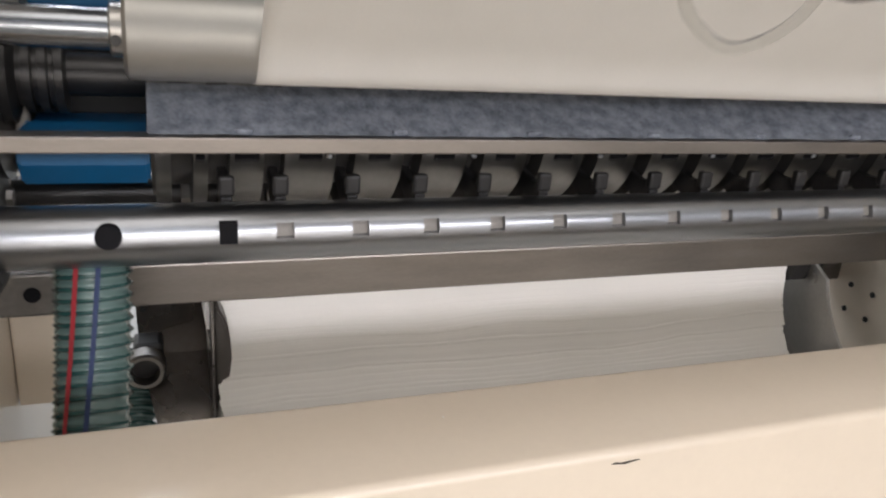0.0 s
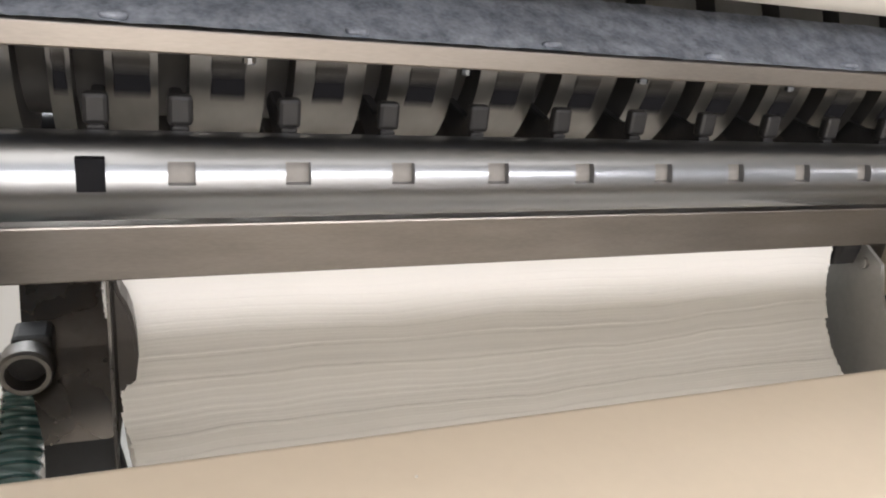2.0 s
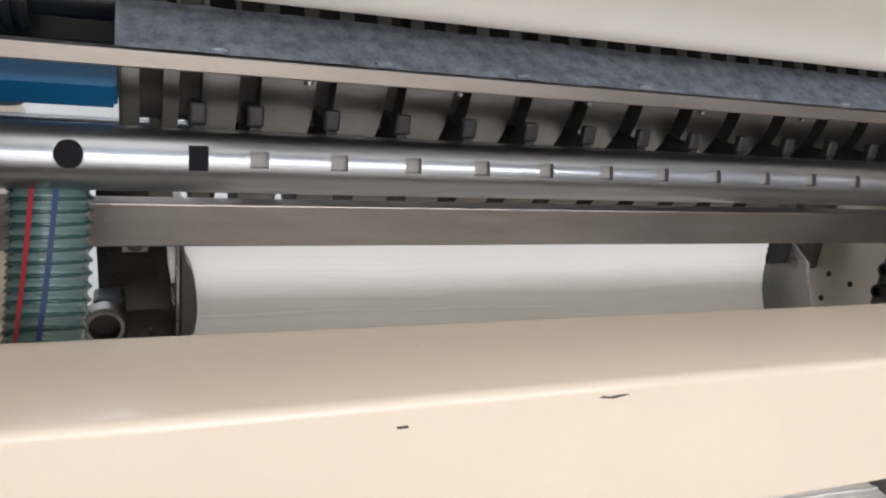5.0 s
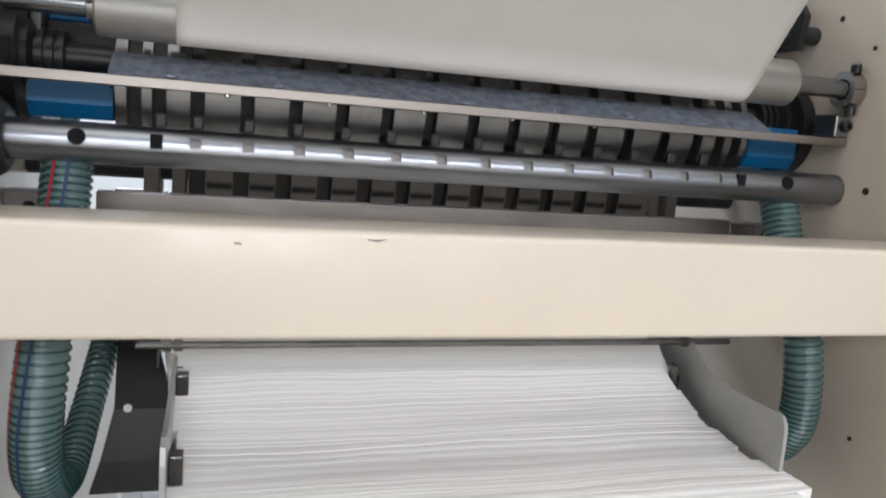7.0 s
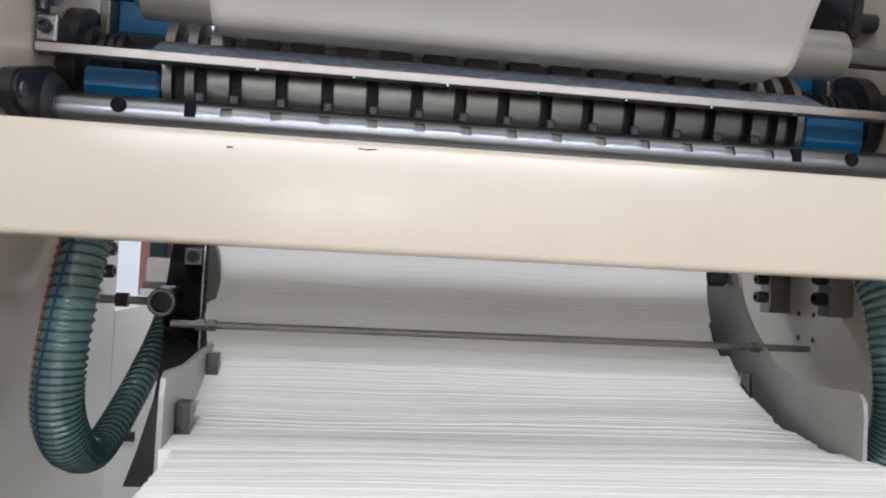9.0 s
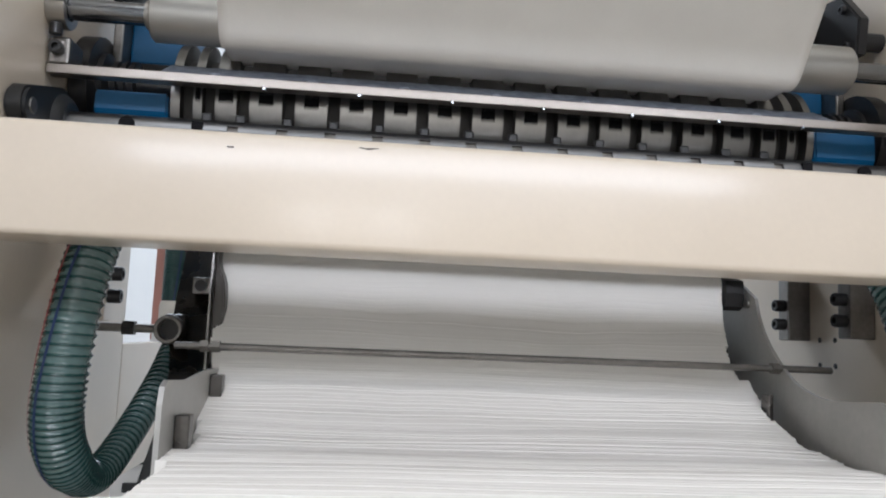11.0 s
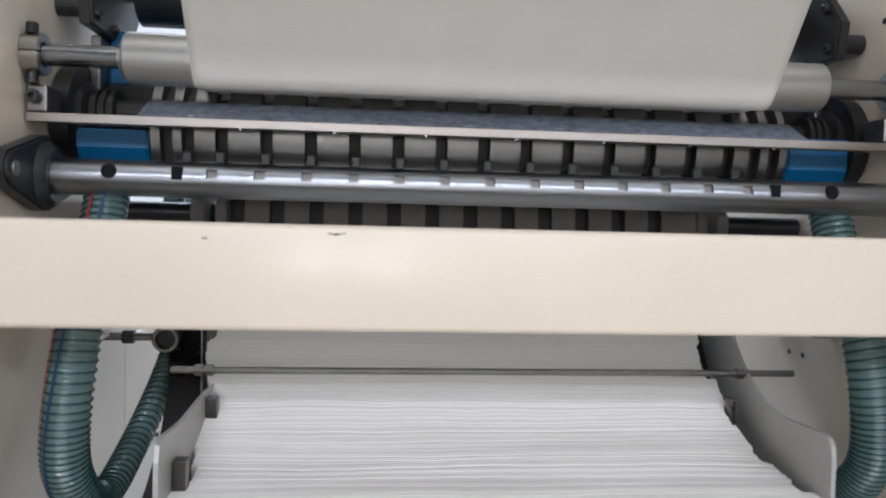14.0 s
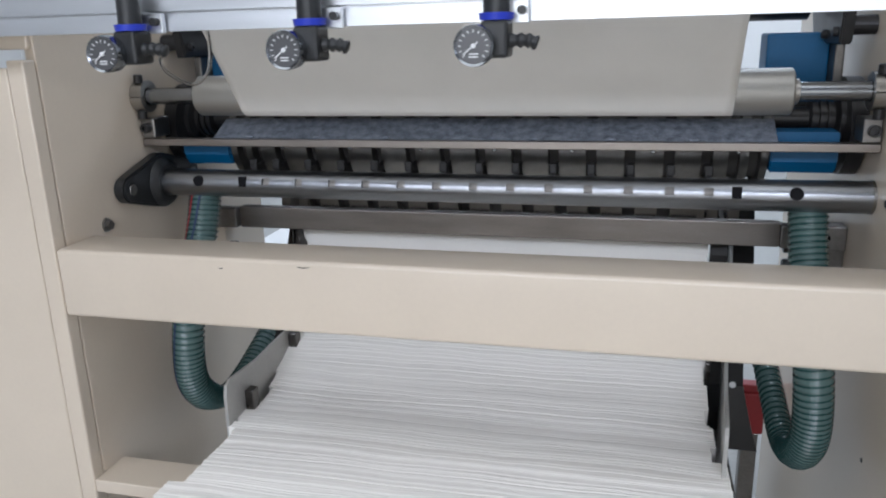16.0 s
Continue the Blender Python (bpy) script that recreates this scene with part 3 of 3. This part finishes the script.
stack = thing("tissue_stack", "long curved stack of folded white facial tissue leaving the machine", "tissue stack")
part("folds", tissue_stack(), TISSUE, stack, smooth=50)
part("core", prism([(0.30, 1.215), (0.29, 1.09), (0.22, 1.03), (0.06, 0.945), (-0.05, 0.93), (-0.95, 0.9), (-0.95, 0.8), (0.36, 0.8), (0.36, 1.215)], STACK_L + 0.015, STACK_R - 0.03), TISSUE, stack)
table = thing("delivery_table", "dull steel delivery table under the tissue stack", "table")
part("top", box(-0.47, 0.49, -1.0, 0.4, 0.78, 0.799, 0.002), WORN, table)
for x in (-0.44, 0.46):
    for y in (-0.95, 0.35):
        part("leg", box(x - 0.02, x + 0.02, y - 0.02, y + 0.02, 0.0, 0.7795, 0.002), WORN, table)


# ---- chute side plates ----
SKEW = 0.088


def side_plate(s):
    x = -0.421 if s < 0 else 0.44
    t = thing("chute_side_plate", "curved grey stainless side plate guiding the tissue stack", "plate", group="chute side plates")
    arc = [(p.y, p.z) for p in smooth_path([(0, 0.197, 1.186), (0, 0.18, 1.147), (0, 0.145, 1.107), (0, 0.098, 1.073), (0, 0.042, 1.046), (0, -0.032, 1.032), (0, -0.1, 1.034)], 24)]
    out = [(0.29, 1.228), (0.26, 1.215)] + arc + [(-0.165, 1.039), (-0.179, 1.036), (-0.187, 1.027), (-0.19, 1.012), (-0.19, 0.9), (-0.19, 0.81), (0.45, 0.81), (0.45, 1.228)]
    if s < 0:
        low = [(0.118, 1.036), (0.06, 1.036), (0.012, 1.034), (-0.06, 1.03), (-0.165, 1.036), (-0.18, 1.03), (-0.186, 1.01), (-0.188, 0.9), (-0.19, 0.81), (0.2, 0.81), (0.2, 1.02), (0.16, 1.034)]
        part("sheet", prism(low, x - 0.003, x + 0.003), PLATE, t)
        part("upper_sheet", prism([(0.213, 1.25), (0.2, 1.15), (0.2, 1.0), (0.45, 1.0), (0.45, 1.228), (0.25, 1.228)], -0.4515, -0.4485), GUNMETAL, t)
    else:
        sheet_bm = prism(out, x - 0.003, x + 0.003)
        for v in sheet_bm.verts:
            v.co.x += SKEW * (v.co.y + 0.18)
        part("sheet", sheet_bm, PLATE, t)
    if s > 0:
        part("pin", lathe([(0.4725, 0.0085), (0.467, 0.008)], "x", (0, 0.223, 1.178), 20), STEEL, t)
    # flange plate that leans back as it rises: one black plate, the left upper half coloured brown for reflected light
    line = ((0.43, 1.262, 0.541), (0.37, 1.16, 0.54), (0.315, 1.09, 0.535), (0.25, 1.02, 0.516), (0.18, 0.94, 0.512), (0.165, 0.86, 0.53), (0.158, 0.81, 0.545))
    halves = (("upper_flange", line[:4], BROWN, "upper half of the black flange, coloured brown for its sheen"), ("lower_flange", line[3:], OXIDE, "black oxide flange"))
    for name, span, mat, words in halves:
        bm = bmesh.new()
        rows = []
        for y, z, o in span:
            n = s * (max(0.4515, abs(x) + 0.0035) if z > 1.0 else abs(x) + 0.0035)
            o *= s
            rows.append([bm.verts.new((n, y, z)), bm.verts.new((o, y, z)), bm.verts.new((o, y + 0.008, z + 0.003)), bm.verts.new((n, y + 0.008, z + 0.003))])
        for a, b in zip(rows, rows[1:]):
            for i in range(4):
                bm.faces.new((a[i], a[(i + 1) % 4], b[(i + 1) % 4], b[i]))
        bm.faces.new(rows[0])
        bm.faces.new(rows[-1])
        fp = part(name, bm, mat if s < 0 else OXIDE, t, words if s < 0 else "black oxide flange")
    # solid white disc painted as the bright background showing through a hole
    part("hole", lathe([(-0.0015, 0.0065), (0.0015, 0.0065)], "y", (s * 0.492, 0.1795, 0.942), 18), WHITE, fp)
    # inner dark lobe and guide tabs beside the pile
    if s < 0:
        lobe = [(-0.4483, 1.245), (-0.4445, 1.245), (-0.4452, 1.208), (-0.4425, 1.194), (-0.437, 1.184), (-0.433, 1.17), (-0.4305, 1.15), (-0.4295, 1.128), (-0.4325, 1.104), (-0.438, 1.099), (-0.4425, 1.09), (-0.4455, 1.065), (-0.4483, 1.03)]
        part("dark_lobe", prism([(px + (0.002 if px > -0.446 else 0.0), pz) for px, pz in lobe], 0.214, 0.252, "y", bevel=0.003), UMBER, t)
    else:
        # on the right only a small dark strip between pile and plate
        lobe = [(0.25, 1.222), (0.236, 1.218), (0.232, 1.195), (0.236, 1.172), (0.25, 1.165)]
        part("dark_lobe", prism(lobe, 0.437, 0.4705, bevel=0.001), OXIDE, t)
    a, b = sorted((s * (abs(x) - 0.0035), s * (abs(x) - (0.021 if s < 0 else 0.012))))
    for y, z in ((0.088, 1.012), (-0.112, 0.976))[:2 if s < 0 else 1]:
        part("guide_tab", box(a, b, y - 0.012, y + 0.012, z - 0.03, z + 0.017, 0.002), GUNMETAL, t)
    return t


# brown stands for the sheen on the black flange's upper half
BROWN = material("flange_sheen_brown", (0.15, 0.132, 0.115), 0.27, 1.0, vary=0.3, scale=14, fine=140, bump=0.08)
UMBER = material("umber_oxide", (0.055, 0.048, 0.042), 0.35, 0.3, vary=0.3, scale=18, fine=150, bump=0.06)
GUNMETAL = material("gunmetal_plate", (0.14, 0.132, 0.125), 0.27, 1.0, vary=0.35, scale=14, fine=160, bump=0.08)
PLATE = material("grey_plate", (0.46, 0.45, 0.425), 0.42, 0.25, vary=0.2, scale=12, fine=120, bump=0.06)
side_plate(-1)
side_plate(1)

tie = thing("tie_rod", "thin threaded steel tie rod across the chute", "rod")
part("rod", lathe([(-0.475, 0.0055), (0.545, 0.0055)], "x", (0, 0.097, 1.069), 16), WORN, tie, smooth=40)
for x in (-0.432, -0.416, 0.45):
    part("nut", lathe([(x - 0.006, 0.0095), (x + 0.006, 0.0095)], "x", (0, 0.097, 1.069), 6), WORN, tie)

fitg = thing("air_fitting", "black air fitting with a push rod to the side frame", "fitting")
part("body", box(-0.542, -0.506, 0.29, 0.33, 1.067, 1.117, 0.006), BLACK, fitg)
part("ring", lathe([(0.295, 0.0245), (0.27, 0.0245), (0.267, 0.022), (0.267, 0.0178), (0.29, 0.0175)], "y", (-0.528, 0, 1.09), 28), WORN, fitg, smooth=35)
part("bore", lathe([(0.2855, 0.0177), (0.2865, 0.0177)], "y", (-0.528, 0, 1.09), 24), BLACK, fitg)
part("push_rod", lathe([(-0.655, 0.0075), (-0.542, 0.0075)], "x", (0, 0.3, 1.09), 18), WORN, fitg, smooth=40)
part("lock_nut", lathe([(-0.61, 0.0135), (-0.59, 0.0135)], "x", (0, 0.3, 1.09), 6), BLACK, fitg)
part("port_block", box(-0.51, -0.478, 0.345, 0.372, 1.155, 1.185, 0.002), WORN, fitg)
part("port", lathe([(0.338, 0.0105), (0.346, 0.0105)], "y", (-0.494, 0, 1.17), 20), BLACK, fitg)


# ---- hoses ----
def hose(s, points, taper=True):
    t = thing("vacuum_hose", "green translucent spiral hose with a red and a blue line", "hose", group="vacuum hoses")
    N = 560
    pts = smooth_path(points, N)

    def R(u):
        f = min(1.0, max(0.0, (u - 0.5) / 0.14)) if taper else 0.0
        return 0.031 - 0.008 * f * f * (3 - 2 * f)
    fr = frames_along(pts)
    length = sum((b - a).length for a, b in zip(pts, pts[1:]))
    turns = int(length / 0.0105)
    part("film", tube(pts, lambda k: R(k / N) - 0.0006 + 0.0013 * math.cos(2 * math.pi * turns * k / N), 22), HOSE, t, smooth=60)
    sp = []
    M = turns * 14
    for k in range(M + 1):
        u = k / M * N
        i = min(int(u), N - 1)
        p = pts[i].lerp(pts[i + 1], u - i)
        _, a, b = fr[i]
        an = 2 * math.pi * turns * k / M
        sp.append(p + a * (R(u / N) * math.cos(an)) + b * (R(u / N) * math.sin(an)))
    part("spiral", tube(sp, 0.0019, 6), RIB, t, "dark green spiral rib", smooth=60)
    for name, mat, an in (("red_line", RED, 0.62), ("blue_line", NAVY, 0.2)):
        b2 = bmesh.new()
        base = radians((106 if name == "red_line" else 76) - (150 if s > 0 else 0))
        row0 = None
        for i in range(N + 1):
            _, a, b = fr[i]
            row = []
            ang = base + radians(40) * min(1.0, i / 205)
            for d in (-0.06, 0.0, 0.06):
                row.append(b2.verts.new(pts[i] + (a * math.cos(ang + d) + b * math.sin(ang + d)) * (R(i / N) + 0.0023)))
            if row0:
                b2.faces.new((row0[0], row0[1], row[1], row[0]))
                b2.faces.new((row0[1], row0[2], row[2], row[1]))
            row0 = row
        part(name, b2, mat, t)
    return t


HP = [(0.557, 0.05, 1.342), (0.56, 0.016, 1.25), (0.566, -0.035, 1.15), (0.576, -0.05, 1.03), (0.577, -0.042, 0.955), (0.57, 0.0, 0.905), (0.562, 0.07, 0.885), (0.555, 0.18, 0.925), (0.543, 0.29, 0.995), (0.53, 0.36, 1.07)]
hose(-1, [(-x, y, z) for x, y, z in HP])
hose(1, [(x + 0.012, y, z) for x, y, z in HP])
hose(1, [(-0.745, 1.2, 1.165), (-0.745, 1.2, 1.26), (-0.747, 1.21, 1.4), (-0.755, 1.3, 1.55), (-0.78, 1.5, 1.62), (-0.82, 1.75, 1.5), (-0.85, 1.85, 1.2), (-0.86, 1.88, 0.725)], False)

# ---- brackets with socket screws on the side frames ----
for s in (-1, 1):
    for y, z, h in ((0.335, 1.168, 0.05), (0.145, 1.172, 0.05)) if s > 0 else ((0.2, 1.16, 0.06),):
        t = thing("screw_bracket", "grey steel bracket with two black socket screws", "bracket", group="screw brackets")
        a, b = sorted((s * 0.612, s * 0.657))
        part("block", box(a, b, y, y + 0.035, z - h, z + h + 0.03, 0.002), WORN if s > 0 else CREAM, t)
        for dz in (-0.02, 0.016):
            socket_bolt("screw", (s * 0.612, y + 0.016, z + dz), "-x" if s > 0 else "+x", 0.0115, 0.02, t)
for dy in (0.0, 0.047):
    for dz in (0.0, 0.047):
        t = thing("tapped_hole", "small dark tapped hole in the side frame", "hole", group="tapped holes")
        part("bore", lathe([(XI - 0.001, 0.0052), (XI + 0.002, 0.0052)], "x", (0, 0.259 + dy, 1.073 + dz), 14), BLACK, t)

# ---- upper works behind the web ----
up = thing("upper_roll", "dark rubber-covered drive roll above the feed rollers", "roller", (0, 0.27, 1.70))
part("cover", lathe([(-0.575, 0.03), (-0.575, 0.06), (0.578, 0.06), (0.578, 0.03)], "x", (0, 0, 0), 36), BLACK, up, smooth=40)
part("shaft", lathe([(-0.657, 0.02), (0.657, 0.02)], "x", (0, 0, 0), 20), WORN, up, smooth=40)
for s in (-1, 1):
    t = thing("roll_bracket", "dark steel roll bracket with black bolts", "bracket", group="roll brackets")
    a, b = sorted((s * 0.6, s * 0.62))
    part("plate", prism([(0.1, 1.60), (0.3, 1.60), (0.34, 1.66), (0.3, 1.74), (0.14, 1.72), (0.09, 1.66)], a, b, bevel=0.003), OXIDE, t)
    for y, z in ((0.12, 1.62), (0.2, 1.615), (0.13, 1.69)):
        socket_bolt("bolt", (s * 0.6, y, z), "-x" if s > 0 else "+x", 0.008, 0.008, t)
    part("stand_off", lathe([(s * 0.62, 0.016), (s * 0.657, 0.016)], "x", (0, 0.12, 1.63), 20), BLACK, t)

rear = thing("rear_cabinet", "pale grey machine cabinet with dark latches behind the folder", "cabinet", (-0.95, 1.6, 0.0))
part("body", box(-0.45, 0.3, 0.0, 0.6, 0.0, 0.72, 0.006), PLASTER, rear)
for z in (0.55, 0.64):
    part("latch", box(0.0, 0.1, -0.02, -0.001, z, z + 0.03, 0.003), BLACKPLASTIC, rear)
rs = thing("rear_stand", "pale post with a salmon panel and a hose coupling", "post", (-0.79, 1.32, 0.0))
part("post", box(-0.02, 0.025, -0.02, 0.02, 0.0, 1.05, 0.004), PLASTER, rs)
part("salmon_panel", box(-0.035, 0.045, -0.03, 0.03, 1.0505, 1.34, 0.004), SALMON, rs, "salmon painted upper panel")
part("arm", box(0.0, 0.08, -0.12, -0.0355, 1.075, 1.095, 0.003), WORN, rs)
part("coupling", lathe([(1.0955, 0.034), (1.12, 0.036), (1.15, 0.036), (1.164, 0.032)], "z", (0.045, -0.12, 0), 28), GUIDE, rs, "pale plastic hose coupling", smooth=35)
part("block", box(0.0, 0.07, -0.15, -0.09, 1.02, 1.0745, 0.004), WHITE, rs, "white block under the coupling")

rc = thing("red_machine_part", "red painted bracket on the rear of the machine", "bracket", (0.6, 0.6, 0.0))
part("arm", box(-0.03, 0.03, -0.02, 0.03, 0.62, 0.735, 0.006), REDPAINT, rc)
part("bar", box(-0.045, 0.045, -0.015, 0.02, 0.7355, 0.755, 0.003), REDPAINT, rc)
part("post", box(-0.02, 0.02, -0.015, 0.025, 0.0, 0.6195, 0.003), WORN, rc)

# ---- air rail with pressure regulators ----
rail = thing("aluminium_rail", "grooved aluminium profile rail carrying the regulators", "rail")
RY = -0.43
prof_r = [(RY, 1.648), (RY, 1.664), (RY + 0.008, 1.664), (RY + 0.008, 1.672), (RY, 1.672), (RY, 1.7), (RY, 1.716), (RY + 0.008, 1.716), (RY + 0.008, 1.724), (RY, 1.724), (RY, 1.74), (RY + 0.045, 1.74), (RY + 0.045, 1.648)]
part("profile", prism(prof_r, -1.1, 0.9), ALU, rail)
for s in (-1, 1):
    part("rail_arm", box(*sorted((s * 0.69, s * 0.73)), RY + 0.046, -0.27, 1.655, 1.73, 0.003), CREAM, rail)


def regulator(x):
    t = thing("pressure_regulator", "black air pressure regulator with a chrome-rimmed dial gauge", "regulator", (x, -0.488, 1.6235), group="pressure regulators")
    g = part("gauge_case", lathe([(-0.004, 0.0185), (-0.006, 0.0215), (0.0, 0.0225), (0.014, 0.0215), (0.016, 0.012)], "y", (0, 0, 0), 40), POLISHED, t, "chrome gauge rim", smooth=30)
    part("dial", lathe([(-0.0005, 0.0188), (0.0006, 0.0188)], "y", (0, -0.004, 0), 36), DIAL, g)
    for i in range(13):
        a = radians(225 - 270 * i / 12)
        b = box(-0.0004, 0.0004, -0.0052, -0.0046, 0.0135, 0.0168)
        bmesh.ops.rotate(b, verts=b.verts, cent=(0, 0, 0), matrix=Matrix.Rotation(a - math.pi / 2, 3, "Y").inverted())
        part("dial_mark", b, WHITE, g)
    b = box(-0.0007, 0.0007, -0.0062, -0.0054, -0.006, 0.0145)
    bmesh.ops.rotate(b, verts=b.verts, cent=(0, 0, 0), matrix=Matrix.Rotation(radians(-128), 3, "Y"))
    part("needle", b, WHITE, g)
    part("hub", lathe([(-0.0068, 0.0026), (-0.005, 0.0026)], "y", (0, 0, 0), 14), WHITE, g)
    for zz in (-0.0085, -0.0115):
        part("dial_print", box(-0.005, 0.005, -0.0052, -0.0046, zz - 0.0007, zz + 0.0007), WHITE, g)
    part("body", box(0.004, 0.034, 0.012, 0.05, -0.014, 0.026, 0.004), BLACKPLASTIC, t)
    part("stem", lathe([(0.0, 0.009), (0.02, 0.009)], "y", (0.0, 0.014, 0), 16), BLACKPLASTIC, t)
    part("blue_ring", lathe([(0.026, 0.0185), (0.0335, 0.0195), (0.034, 0.017)], "z", (0.019, 0.03, 0), 32), BLUEPLASTIC, t, "blue locking ring", smooth=35)
    part("knob", lathe([(0.034, 0.0145), (0.075, 0.0135), (0.078, 0.011)], "z", (0.019, 0.03, 0), 28), BLACKPLASTIC, t, smooth=35)
    part("mount_plate", box(0.0, 0.052, 0.046, 0.0545, 0.022, 0.046, 0.001), ALU, t)
    part("mount_bolt", lathe([(0.036, 0.005), (0.0462, 0.005)], "y", (0.045, 0, 0.036), 12), BLACK, t)
    part("side_port", lathe([(0.034, 0.006), (0.04, 0.006)], "x", (0, 0.03, 0.004), 16), BRASS, t)
    el = smooth_path([(0.034, 0.03, 0.004), (0.046, 0.03, 0.004), (0.056, 0.03, 0.003), (0.064, 0.031, 0.0)], 14)
    part("elbow", tube(el, lambda k: 0.0062 + 0.0018 * (k % 4 < 2), 14), BLACKPLASTIC, t, smooth=50)
    el = smooth_path([(0.004, 0.032, 0.002), (-0.012, 0.032, 0.002), (-0.026, 0.033, 0.001)], 10)
    part("plug", tube(el, 0.0085, 14), BLACKPLASTIC, t, smooth=50)
    return t


for gx in (-0.341, -0.105, 0.113):
    regulator(gx)
loop = thing("air_tube", "thin clear plastic air tube in a loop", "tube")
part("tube", tube(smooth_path([(-0.285, -0.452, 1.622), (-0.318, -0.41, 1.613), (-0.32, -0.395, 1.596), (-0.292, -0.388, 1.58), (-0.266, -0.391, 1.591), (-0.254, -0.396, 1.618), (-0.252, -0.402, 1.66)], 48), 0.0024, 12), CLEAR, loop, smooth=60)


# ---- what turns ----
def motions():
    step, turn = 0.1, 30.46
    n = int(16.0 / step)
    for ob, y, z, d in ((fold_roller, R1["y"], R1["z"], 1), (low_roller, R2["y"], R2["z"], -1), (idle, IY, IZ, 1)):
        walk(ob, [(k * step, pose(0, y, z, (d * turn * k) % 360.0)) for k in range(n + 1)])


motions()
